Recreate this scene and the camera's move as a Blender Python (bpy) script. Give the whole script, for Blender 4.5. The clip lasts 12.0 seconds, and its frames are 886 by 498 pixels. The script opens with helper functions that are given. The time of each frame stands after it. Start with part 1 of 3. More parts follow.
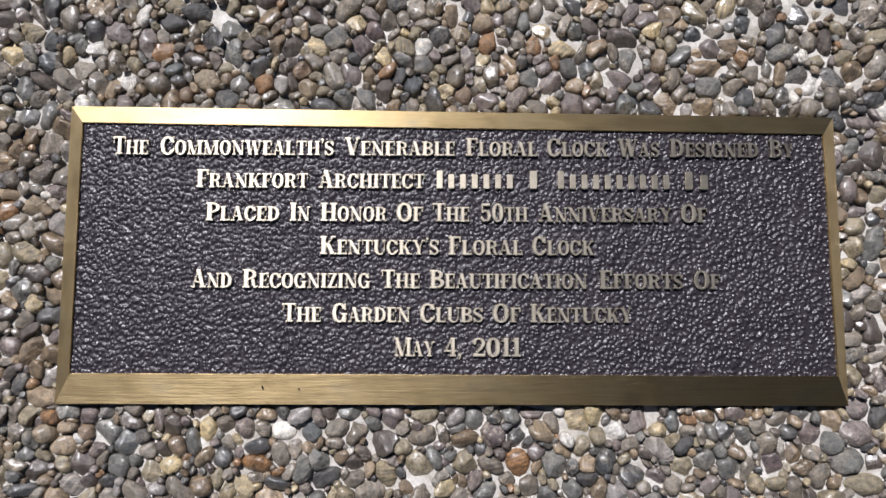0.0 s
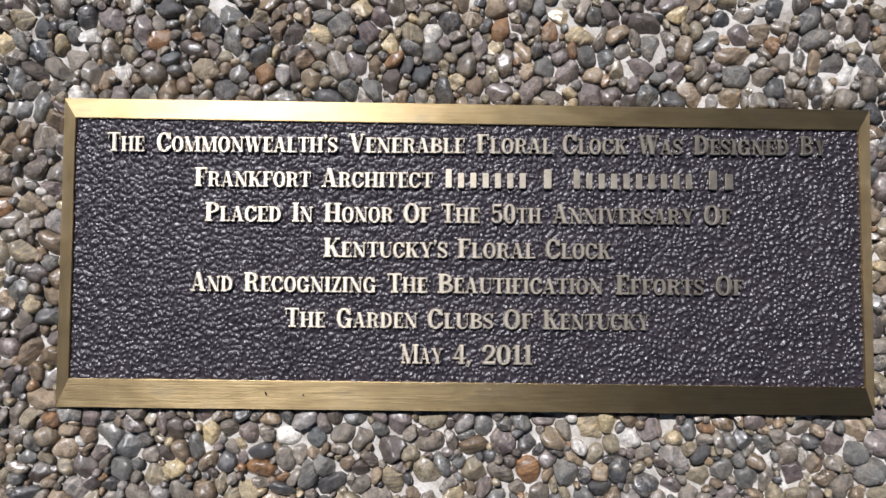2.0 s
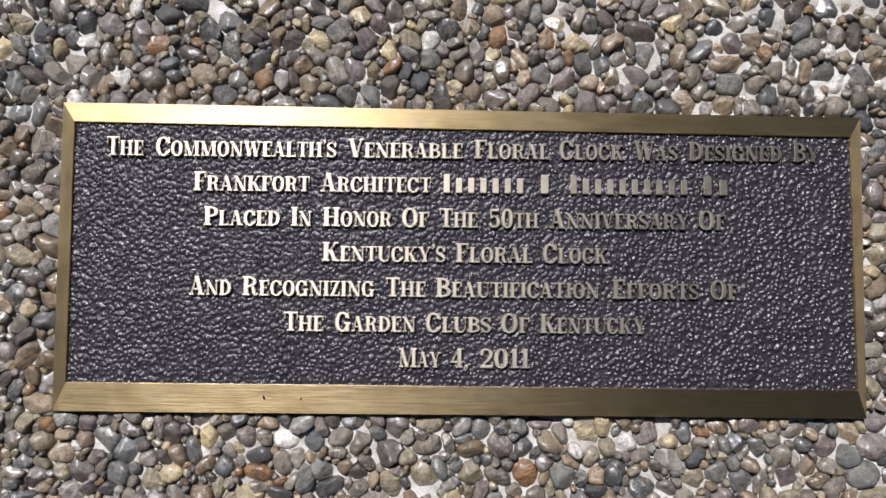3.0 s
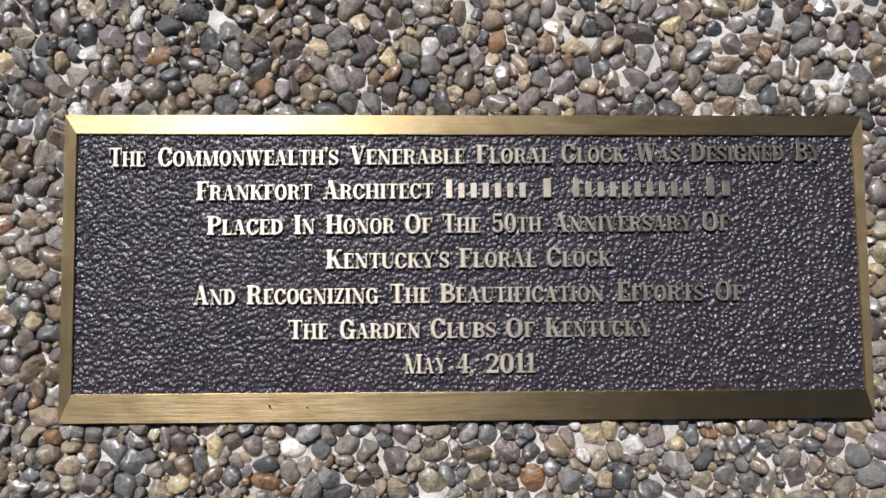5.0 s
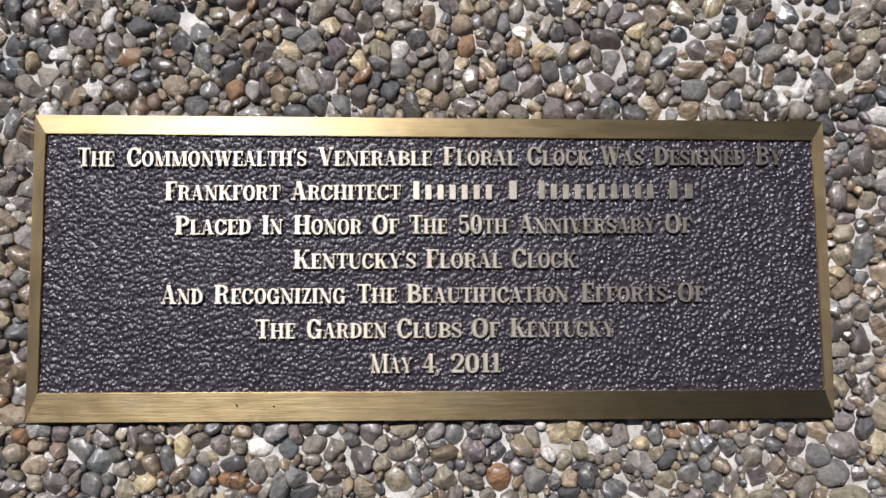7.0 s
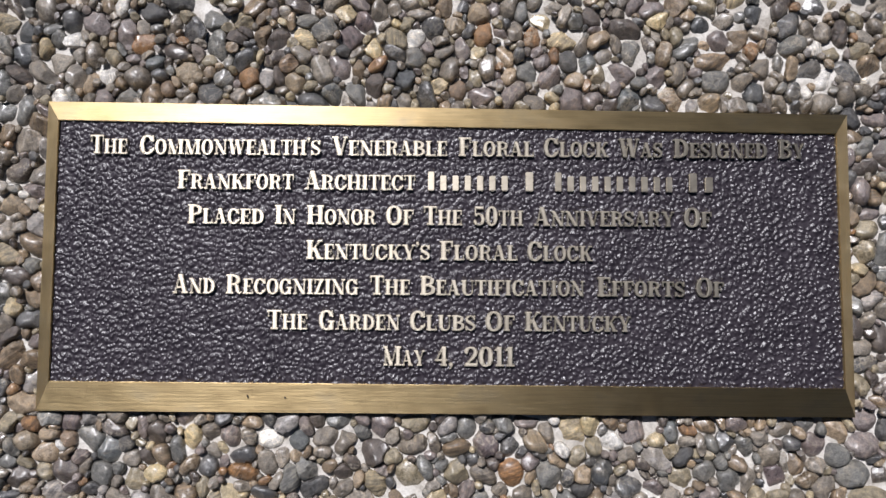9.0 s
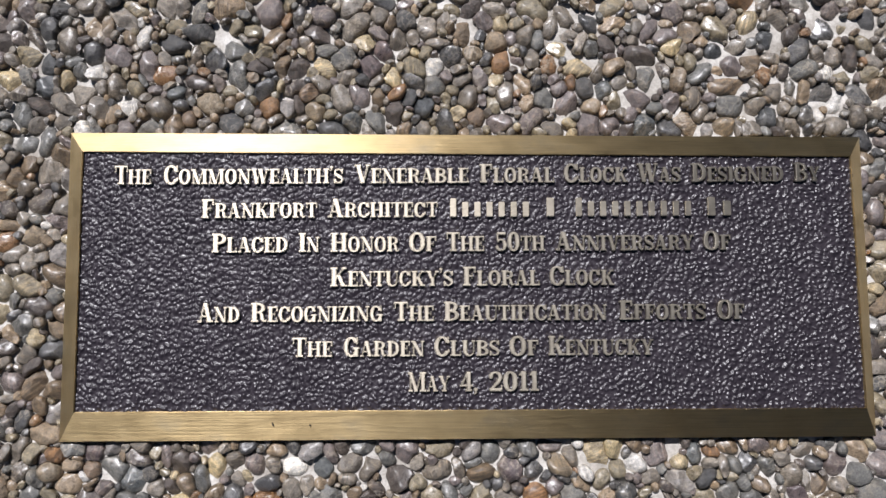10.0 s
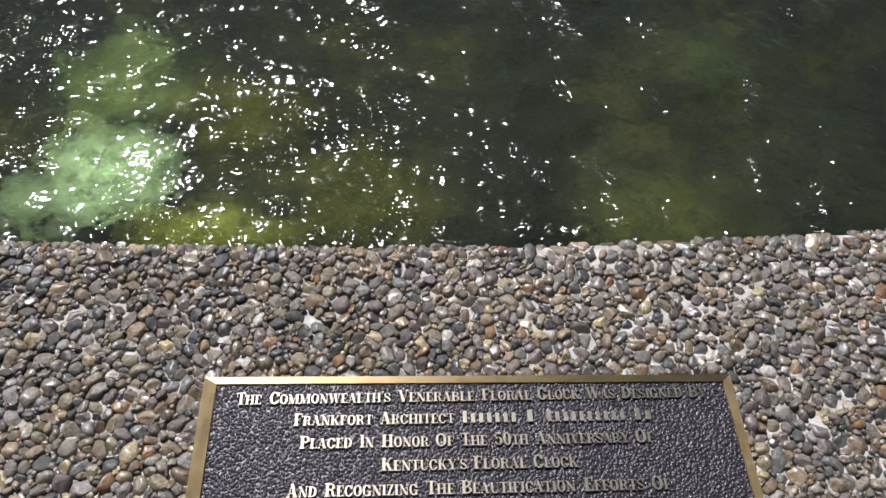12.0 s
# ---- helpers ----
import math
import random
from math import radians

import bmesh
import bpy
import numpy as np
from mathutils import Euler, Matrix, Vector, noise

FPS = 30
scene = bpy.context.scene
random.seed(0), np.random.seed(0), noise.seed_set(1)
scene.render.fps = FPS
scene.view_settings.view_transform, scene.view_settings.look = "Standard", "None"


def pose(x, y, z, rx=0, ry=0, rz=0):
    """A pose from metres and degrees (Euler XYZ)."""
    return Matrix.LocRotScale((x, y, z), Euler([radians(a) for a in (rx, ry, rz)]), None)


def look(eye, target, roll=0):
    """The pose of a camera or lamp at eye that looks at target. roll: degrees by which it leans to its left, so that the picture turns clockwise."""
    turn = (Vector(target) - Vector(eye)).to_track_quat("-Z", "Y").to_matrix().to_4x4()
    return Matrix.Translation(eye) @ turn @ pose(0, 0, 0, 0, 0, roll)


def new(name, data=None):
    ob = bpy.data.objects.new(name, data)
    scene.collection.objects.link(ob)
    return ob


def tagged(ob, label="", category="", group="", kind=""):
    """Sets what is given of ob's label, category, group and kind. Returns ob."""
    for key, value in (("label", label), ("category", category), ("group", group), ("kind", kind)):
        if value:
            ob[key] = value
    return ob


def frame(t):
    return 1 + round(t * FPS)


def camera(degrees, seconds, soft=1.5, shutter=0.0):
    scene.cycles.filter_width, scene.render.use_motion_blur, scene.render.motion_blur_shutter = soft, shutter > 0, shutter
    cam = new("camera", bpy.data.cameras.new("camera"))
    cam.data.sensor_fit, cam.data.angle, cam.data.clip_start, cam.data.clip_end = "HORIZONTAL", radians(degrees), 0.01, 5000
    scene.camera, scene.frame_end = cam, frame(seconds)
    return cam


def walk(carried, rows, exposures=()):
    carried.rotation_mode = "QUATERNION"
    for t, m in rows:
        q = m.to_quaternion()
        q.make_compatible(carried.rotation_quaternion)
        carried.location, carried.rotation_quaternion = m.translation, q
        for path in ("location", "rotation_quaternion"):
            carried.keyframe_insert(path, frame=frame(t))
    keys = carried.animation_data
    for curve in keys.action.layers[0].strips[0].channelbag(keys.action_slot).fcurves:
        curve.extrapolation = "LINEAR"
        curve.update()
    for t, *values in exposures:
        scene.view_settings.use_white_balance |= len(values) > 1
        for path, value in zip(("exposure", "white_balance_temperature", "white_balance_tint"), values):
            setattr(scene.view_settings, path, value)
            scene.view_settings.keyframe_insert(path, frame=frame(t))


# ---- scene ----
cam = camera(61.7, 12.0)
PATH = [
    (0, (-0.0147, -0.0561, 0.5789), (0.0009, 0.1023, -0.9126), 5.80),
    (0.5, (-0.0102, -0.0484, 0.5779), (-0.0028, 0.0936, -0.9153), 3.20),
    (1, (-0.008, -0.0334, 0.569), (-0.0196, 0.0616, -0.9279), -6.53),
    (1.5, (-0.0119, -0.0242, 0.5598), (-0.021, 0.0481, -0.9384), -6.12),
    (2, (-0.0095, -0.0186, 0.5569), (-0.0259, 0.0471, -0.9416), -13.58),
    (2.5, (-0.0153, -0.0177, 0.56), (-0.0256, 0.0561, -0.9381), -7.49),
    (3, (-0.0156, -0.0214, 0.5607), (-0.0109, 0.0604, -0.9371), 3.81),
    (5, (-0.0167, -0.022, 0.5601), (-0.0161, 0.0728, -0.9369), -0.15),
    (5.5, (-0.0143, -0.0224, 0.5603), (-0.0161, 0.0722, -0.9367), -1.71),
    (6, (-0.0118, -0.0233, 0.5616), (-0.01, 0.0705, -0.9354), 0.38),
    (6.5, (-0.0067, -0.0247, 0.5646), (-0.0053, 0.078, -0.9319), 0.10),
    (7, (-0.0004, -0.026, 0.5658), (0.0221, 0.0802, -0.9302), 11.70),
    (9, (-0.0024, -0.0278, 0.5584), (-0.0031, 0.0682, -0.9385), -0.00),
    (9.5, (-0.013, -0.0249, 0.5556), (-0.0151, 0.0619, -0.9419), -1.00),
    (10, (-0.0242, -0.0224, 0.5635), (-0.0104, 0.1098, -0.9306), 5.61),
    (10.5, (-0.0265, -0.0391, 0.5986), (-0.0106, 0.1932, -0.8832), 2.61),
    (11, (-0.0399, -0.083, 0.6354), (-0.034, 0.2479, -0.8276), 0.10),
    (11.2, (-0.044, -0.124, 0.658), (-0.027, 0.476, -1.250), 0.60),
    (11.5, (-0.0568, -0.1532, 0.7115), (-0.0136, 0.3961, -0.6836), 3.59),
    (12, (-0.0704, -0.2479, 0.7894), (-0.002, 0.6001, -0.446), 3.36),
]
EXPOSURE, KELVIN, TINT = -0.05, 6150, 14
walk(cam, [(t, look(eye, target, roll)) for t, eye, target, roll in PATH], exposures=[(0, EXPOSURE, KELVIN, TINT), (12, EXPOSURE, KELVIN, TINT)])

# ---- world and sun ----
SUN = Vector((-0.235, 0.53, 0.81)).normalized()
world = bpy.data.worlds.new("sky")
scene.world = world
world.use_nodes = True
wn = world.node_tree
sky = wn.nodes.new("ShaderNodeTexSky")
sky.sky_type, sky.sun_disc, sky.dust_density = "NISHITA", False, 0.2
sky.sun_elevation, sky.sun_rotation = math.asin(SUN.z), math.atan2(SUN.x, SUN.y)
wn.links.new(sky.outputs[0], wn.nodes["Background"].inputs[0])
wn.nodes["Background"].inputs[1].default_value = 0.021
sun = new("sun", bpy.data.lights.new("sun", "SUN"))
sun.data.energy, sun.data.angle, sun.data.color = 5.6, radians(0.53), (1.0, 0.972, 0.94)
sun.matrix_world = look(SUN * 5, (0, 0, 0))


# ---- material helpers ----
class Nodes:
    """A node material under construction."""

    def __init__(self, name):
        self.mat = bpy.data.materials.new(name)
        self.mat.use_nodes = True
        self.tree = self.mat.node_tree
        self.bsdf = self.tree.nodes["Principled BSDF"]

    def add(self, kind, *ins, operation="", blend_type="", rotation_type=""):
        n = self.tree.nodes.new("ShaderNode" + kind)
        if operation:
            n.operation = operation
        if blend_type:
            n.blend_type = blend_type
        if rotation_type:
            n.rotation_type = rotation_type
        for i, v in enumerate(ins):
            self.put(n, i, v)
        return n

    def put(self, n, i, v):
        if v is None:
            return
        if isinstance(v, bpy.types.NodeSocket):
            self.tree.links.new(v, n.inputs[i])
        else:
            n.inputs[i].default_value = v

    def coords(self, sx=1, sy=1, sz=1):
        m = self.add("Mapping")
        self.tree.links.new(self.add("NewGeometry").outputs["Position"], m.inputs[0])
        m.inputs["Scale"].default_value = (sx, sy, sz)
        return m.outputs[0]

    def noise(self, vec, scale, detail=4.0, rough=0.55):
        n = self.add("TexNoise")
        self.put(n, "Vector", vec)
        self.put(n, "Scale", scale)
        self.put(n, "Detail", detail)
        self.put(n, "Roughness", rough)
        return n.outputs[0]

    def ramp(self, fac, stops, mode="LINEAR"):
        r = self.add("ValToRGB", fac)
        cr = r.color_ramp
        cr.interpolation = mode
        while len(cr.elements) < len(stops):
            cr.elements.new(0.5)
        for e, (p, c) in zip(cr.elements, stops):
            e.position = p
            e.color = (*c, 1) if len(c) == 3 else c
        return r.outputs[0]

    def mix(self, fac, a, b, blend="MIX"):
        m = self.add("MixRGB", blend_type=blend)
        for i, v in enumerate((fac, a, b)):
            if isinstance(v, tuple) and len(v) == 3:
                v = (*v, 1)
            self.put(m, i, v)
        return m.outputs[0]

    def math(self, op, a, b):
        return self.add("Math", a, b, operation=op).outputs[0]

    def span(self, v, a, b, c, d):
        return self.add("MapRange", v, a, b, c, d).outputs[0]

    def bump(self, height, strength, dist, normal=None):
        b = self.add("Bump")
        self.put(b, "Height", height)
        self.put(b, "Strength", strength)
        self.put(b, "Distance", dist)
        if normal is not None:
            self.put(b, "Normal", normal)
        return b.outputs[0]

    def surface(self, **kw):
        for k, v in kw.items():
            name = k.replace("_", " ")
            if isinstance(v, tuple) and len(v) == 3:
                v = (*v, 1) if name == "Base Color" else v
            self.put(self.bsdf, name, v)
        return self.mat


# ---- materials ----
STONES = [
    (0.00, (0.165, 0.142, 0.115)), (0.16, (0.074, 0.073, 0.073)), (0.25, (0.145, 0.143, 0.133)),
    (0.34, (0.225, 0.198, 0.165)), (0.46, (0.170, 0.126, 0.082)), (0.56, (0.168, 0.140, 0.132)),
    (0.67, (0.229, 0.194, 0.131)), (0.77, (0.289, 0.219, 0.146)), (0.83, (0.086, 0.070, 0.061)),
    (0.906, (0.211, 0.119, 0.057)), (0.92, (0.399, 0.329, 0.209)), (0.95, (0.259, 0.240, 0.226)),
    (0.985, (0.559, 0.539, 0.502)),
]


def stone_material(name, source="object", colour=None):
    """Water-worn stone: each one takes its own colour, mottling, banding, pale veins and polish."""
    n = Nodes(name)
    if source == "object":
        rnd = n.add("ObjectInfo").outputs["Random"]
    else:
        rnd = n.add("NewGeometry").outputs["Random Per Island"]
    base = n.ramp(rnd, STONES, "CONSTANT") if colour is None else n.mix(0.0, colour, colour)
    pick = [n.math("FRACT", n.math("MULTIPLY", rnd, k), 0.0) for k in (91.7, 53.3, 177.1)]
    shift = n.add("VectorMath", n.coords(), operation="ADD")
    n.tree.links.new(n.math("MULTIPLY", rnd, 37.0), shift.inputs[1])
    v = shift.outputs[0]
    mott, fine, broad = n.noise(v, 210, 6, 0.70), n.noise(v, 1000, 3, 0.62), n.noise(v, 60, 2, 0.5)
    tilt = n.add("VectorRotate", v, rotation_type="AXIS_ANGLE")
    n.tree.links.new(n.math("MULTIPLY", pick[1], 6.28), tilt.inputs["Angle"])
    squeeze = n.add("VectorMath", tilt.outputs[0], (60, 520, 60), operation="MULTIPLY")
    band = n.noise(squeeze.outputs[0], 1.0, 3, 0.6)
    c = n.mix(1.0, base, n.ramp(mott, [(0.30, (0.42, 0.40, 0.37)), (0.5, (1.0, 1.0, 1.0)), (0.70, (1.65, 1.55, 1.38))]), "MULTIPLY")
    c = n.mix(0.85, c, n.ramp(fine, [(0.33, (0.68, 0.68, 0.68)), (0.5, (1, 1, 1)), (0.68, (1.32, 1.32, 1.32))]), "MULTIPLY")
    banded = n.mix(1.0, c, n.ramp(band, [(0.36, (0.52, 0.49, 0.47)), (0.5, (1, 1, 1)), (0.64, (1.5, 1.42, 1.3))]), "MULTIPLY")
    c = n.mix(n.span(pick[1], 0.45, 0.8, 0.0, 0.9), c, banded)
    c = n.mix(n.math("MULTIPLY", n.ramp(broad, [(0.50, (0, 0, 0)), (0.64, (1, 1, 1))]), n.span(pick[2], 0.4, 1, 0.0, 0.26)), c, (0.18, 0.130, 0.068))
    vein = n.ramp(n.noise(v, 95, 4, 0.6), [(0.47, (0, 0, 0)), (0.50, (1, 1, 1)), (0.53, (0, 0, 0))])
    c = n.mix(n.math("MULTIPLY", vein, n.span(pick[2], 0.62, 0.9, 0.0, 0.55)), c, (0.48, 0.42, 0.33))
    rough = n.math("ADD", n.span(pick[0], 0, 1, 0.24, 0.50), n.span(mott, 0.3, 0.7, -0.06, 0.12))
    nb = n.bump(mott, n.span(pick[0], 0.2, 1.0, 0.55, 1.0), 0.0026)
    nb = n.bump(fine, 0.4, 0.0005, nb)
    return n.surface(Base_Color=c, Roughness=rough, Normal=nb, Specular_IOR_Level=0.75, Coat_Normal=n.bump(n.noise(v, 130, 1, 0.4), 0.6, 0.0022), Coat_IOR=1.6,
                     Coat_Weight=n.span(pick[0], 0.40, 0.80, 0.60, 0.0), Coat_Roughness=n.span(fine, 0.3, 0.7, 0.20, 0.40))


def mortar_material():
    n = Nodes("cement_mortar")
    p = n.coords()
    a, b = n.noise(p, 60, 5), n.noise(p, 600, 4, 0.65)
    c = n.ramp(a, [(0.3, (0.33, 0.30, 0.26)), (0.5, (0.54, 0.51, 0.465)), (0.7, (0.73, 0.71, 0.67))])
    c = n.mix(0.6, c, n.ramp(b, [(0.3, (0.6, 0.58, 0.55)), (0.6, (1.1, 1.1, 1.1))]), "MULTIPLY")
    nb = n.bump(b, 0.8, 0.0012)
    return n.surface(Base_Color=c, Roughness=0.9, Normal=n.bump(a, 0.6, 0.003, nb))


def aggregate_material():
    n = Nodes("exposed_aggregate_concrete")
    p = n.coords()
    v = n.add("TexVoronoi")
    n.put(v, "Vector", p)
    n.put(v, "Scale", 70.0)
    c = n.ramp(n.add("SeparateXYZ", v.outputs["Color"]).outputs[0], STONES, "CONSTANT")
    c = n.mix(n.ramp(v.outputs["Distance"], [(0.62, (0, 0, 0)), (0.78, (1, 1, 1))]), c, (0.38, 0.35, 0.31))
    return n.surface(Base_Color=c, Roughness=0.5, Normal=n.bump(v.outputs["Distance"], -0.8, 0.006))


def bronze_material(name, tangent, grain, rough=0.55, pull=0.95):
    n = Nodes(name)
    p = n.coords(*grain)
    streak = n.noise(p, 1.0, 4, 0.6)
    blot = n.noise(n.coords(), 28, 4, 0.6)
    c = n.ramp(blot, [(0.3, (0.46, 0.35, 0.185)), (0.55, (0.55, 0.43, 0.24)), (0.75, (0.45, 0.37, 0.235))])
    c = n.mix(0.5, c, n.ramp(streak, [(0.3, (0.66, 0.63, 0.58)), (0.6, (1.12, 1.10, 1.05))]), "MULTIPLY")
    r = n.math("ADD", n.span(streak, 0.3, 0.7, -0.05, 0.06), n.span(blot, 0.3, 0.7, rough - 0.04, rough + 0.05))
    t = n.add("CombineXYZ", *[float(q) for q in tangent])
    return n.surface(Base_Color=c, Metallic=1.0, Roughness=r, Anisotropic=pull, Tangent=t.outputs[0],
                     Normal=n.bump(streak, 0.7, 0.0005))


def letter_material():
    n = Nodes("polished_bronze")
    a = n.noise(n.coords(), 70, 4, 0.6)
    c = n.ramp(a, [(0.3, (0.43, 0.38, 0.30)), (0.6, (0.51, 0.46, 0.375))])
    t = n.add("CombineXYZ", 0.0, 1.0, 0.0)
    return n.surface(Base_Color=c, Metallic=1.0, Roughness=n.span(a, 0.3, 0.7, 0.46, 0.56), Anisotropic=0.62, Tangent=t.outputs[0],
                     Normal=n.bump(n.noise(n.coords(200, 900, 900), 1.0, 2), 0.3, 0.0003))


def field_material():
    n = Nodes("dark_brown_plaque_lacquer")
    p = n.coords()
    a, b = n.noise(p, 45, 4), n.noise(p, 1500, 3)
    c = n.ramp(a, [(0.3, (0.022, 0.0175, 0.0225)), (0.7, (0.038, 0.031, 0.038))])
    return n.surface(Base_Color=c, Roughness=n.span(b, 0.3, 0.7, 0.28, 0.39), Specular_IOR_Level=0.55,
                     Normal=n.bump(b, 0.2, 0.0003, n.bump(n.noise(p, 520, 2, 0.5), 0.5, 0.0009)))


def water_material():
    n = Nodes("rippled_pool_water")
    p = n.coords()
    ruffled = n.span(n.noise(p, 6.5, 2, 0.5), 0.42, 0.60, 0.45, 1.35)
    nb = n.bump(n.noise(p, 19, 2.0, 0.45), ruffled, 0.028)
    below = n.add("BsdfRefraction", (0.66, 0.74, 0.56, 1))
    n.put(below, "Roughness", 0.0)
    n.put(below, "IOR", 1.33)
    n.put(below, "Normal", nb)
    gloss = n.add("BsdfGlossy")
    n.put(gloss, "Roughness", 0.10)
    n.put(gloss, "Normal", nb)
    fr = n.add("Fresnel", 1.33)
    n.put(fr, "Normal", nb)
    m = n.add("MixShader", fr.outputs[0], below.outputs[0], gloss.outputs[0])
    n.tree.links.new(m.outputs[0], n.tree.nodes["Material Output"].inputs[0])
    return n.mat


def basin_material(patches):
    """Dark silted basin with soft-edged algae growths and dark patches, one a painted reflection: (x, y, rx, ry,
    colour, density).
    """
    n = Nodes("algae_covered_basin")
    p = n.coords()
    a, b, c3 = n.noise(p, 4.2, 5, 0.6), n.noise(p, 30, 5, 0.65), n.noise(p, 15, 4, 0.6)
    c = n.ramp(a, [(0.40, (0.002, 0.0025, 0.002)), (0.52, (0.007, 0.008, 0.004)), (0.68, (0.030, 0.028, 0.006))])
    for x, y, rx, ry, colour, density in patches:
        off = n.add("VectorMath", p, (x, y, 0), operation="SUBTRACT").outputs[0]
        flat = n.add("VectorMath", off, (1 / rx, 1 / ry, 0), operation="MULTIPLY").outputs[0]
        far = n.add("VectorMath", flat, operation="LENGTH").outputs["Value"]
        edge = n.math("ADD", far, n.span(c3, 0.3, 0.7, -0.45, 0.45))
        mask = n.math("MULTIPLY", n.span(edge, 1.15, 0.35, 0.0, 1.0), density)
        c = n.mix(mask, c, colour)
    c = n.mix(0.75, c, n.ramp(b, [(0.33, (0.22, 0.25, 0.18)), (0.5, (0.9, 0.9, 0.9)), (0.66, (1.6, 1.6, 1.55))]), "MULTIPLY")
    return n.surface(Base_Color=c, Roughness=0.85, Normal=n.bump(b, 0.7, 0.012))


def ground_material():
    n = Nodes("paved_ground")
    p = n.coords()
    a, b = n.noise(p, 1.3, 5), n.noise(p, 160, 4)
    c = n.mix(0.5, n.ramp(a, [(0.3, (0.07, 0.07, 0.068)), (0.7, (0.12, 0.118, 0.11))]),
              n.ramp(b, [(0.3, (0.7, 0.7, 0.7)), (0.7, (1.1, 1.1, 1.1))]), "MULTIPLY")
    return n.surface(Base_Color=c, Roughness=0.9, Normal=n.bump(b, 0.4, 0.004))


MORTAR, AGGREGATE = mortar_material(), aggregate_material()
STONE_PIECE, STONE_BED = stone_material("river_pebble", "object"), stone_material("river_pebbles", "island")
LONG_BRONZE = bronze_material("brushed_bronze_lengthwise", (0, 1, 0), (26, 700, 700), 0.58, 0.95)
SHORT_BRONZE = bronze_material("brushed_bronze_crosswise", (1, 0, 0), (700, 30, 700), 0.42, 0.7)
# same bronze for the lower bar, roughness and stretch tuned to shape its highlight
LOWER_BRONZE = bronze_material("lower_bronze_lengthwise", (0, 1, 0), (26, 700, 700), 0.51, 0.99)
LETTER, FIELD, WATER = letter_material(), field_material(), water_material()


# ---- mesh helpers ----
def mesh_object(name, verts, faces, material, parent=None, smooth=False):
    me = bpy.data.meshes.new(name)
    me.from_pydata(verts, [], faces)
    me.materials.append(material)
    if smooth:
        me.polygons.foreach_set("use_smooth", [True] * len(me.polygons))
    me.update()
    ob = new(name, me)
    ob.parent = parent
    return ob


def part(name, bm, material, parent, label="", smooth=False):
    me = bpy.data.meshes.new(name)
    bmesh.ops.recalc_face_normals(bm, faces=bm.faces)
    bm.to_mesh(me)
    bm.free()
    me.materials.append(material)
    if smooth:
        me.polygons.foreach_set("use_smooth", [True] * len(me.polygons))
    ob = new(name, me)
    ob.parent = parent
    return tagged(ob, label)


def grid(xs, ys, z):
    """Vertices and quads over the lines xs, ys, with z an array [len(ys), len(xs)]; ys may be an array of that shape."""
    X = np.broadcast_to(np.asarray(xs), z.shape)
    Y = ys if np.ndim(ys) == 2 else np.broadcast_to(np.asarray(ys)[:, None], z.shape)
    verts = np.stack([X, Y, z], -1).reshape(-1, 3)
    h, w = z.shape
    i = (np.arange(h - 1)[:, None] * w + np.arange(w - 1)[None]).reshape(-1)
    return verts.tolist(), np.stack([i, i + 1, i + w + 1, i + w], -1).tolist()


def ripple(X, Y, waves, seed):
    rng = np.random.default_rng(seed)
    out = np.zeros_like(X)
    for length, height in waves:
        for _ in range(5):
            a, ph = rng.uniform(0, 2 * np.pi), rng.uniform(0, 2 * np.pi)
            k = 2 * np.pi / (length * rng.uniform(0.75, 1.3))
            out += height * np.sin(k * (X * np.cos(a) + Y * np.sin(a)) + ph) / 2.2
    return out


# ---- the pool's round rim: its inner edge is a circle of 10 m ----
RIM_X, RIM_Y, RIM_R = -0.08, 10.307, 10.0
COPING, WATER_Z, FLOOR_Z = 0.75, -0.075, -0.19


def rim(x):
    """Where the coping ends towards the water."""
    return RIM_Y - np.sqrt(RIM_R ** 2 - (np.asarray(x) - RIM_X) ** 2)


def ring(name, r0, r1, z, material, steps=160):
    a = np.linspace(0, 2 * np.pi, steps, endpoint=False)
    vs = [(RIM_X + r * math.cos(t), RIM_Y + r * math.sin(t), z) for r in (r0, r1) for t in a]
    fs = [(i, (i + 1) % steps, steps + (i + 1) % steps, steps + i) for i in range(steps)]
    return mesh_object(name, vs, [f[::-1] for f in fs], material)


def build_coping():
    steps, vs, fs = 720, [], []
    outline = [(RIM_R, -0.62), (RIM_R, -0.028), (RIM_R + 0.012, -0.013), (RIM_R + COPING - 0.02, -0.012), (RIM_R + COPING, -0.03), (RIM_R + COPING, -0.62)]
    k = len(outline)
    for i in range(steps):
        t = 2 * math.pi * i / steps
        vs += [(RIM_X + r * math.cos(t), RIM_Y + r * math.sin(t), z) for r, z in outline]
    for i in range(steps):
        j = (i + 1) % steps
        fs += [(i * k + q, i * k + q + 1, j * k + q + 1, j * k + q) for q in range(k - 1)]
    ob = mesh_object("pool_coping", vs, fs, AGGREGATE)
    return tagged(ob, "wide curved pool coping of pebbles set in pale cement", "coping", kind="structure")


coping = build_coping()
# unseen ground, added to close the place; dark so the lower border reflects less
tagged(ring("ground", RIM_R + COPING - 0.02, 400, -0.5, ground_material()), "plain grey paving added unseen around the raised pool", "ground", kind="structure")

# pool floor with drifts of silt, and the water over it
lines = np.concatenate([-np.geomspace(10, 1.65, 24), np.arange(-1.6, 1.61, 0.011), np.geomspace(1.65, 10, 24)]) + RIM_X
depth = np.concatenate([[0.22], np.arange(0.26, 2.6, 0.011), np.geomspace(2.65, 20.2, 40)])
LX, LY = np.meshgrid(lines, depth)


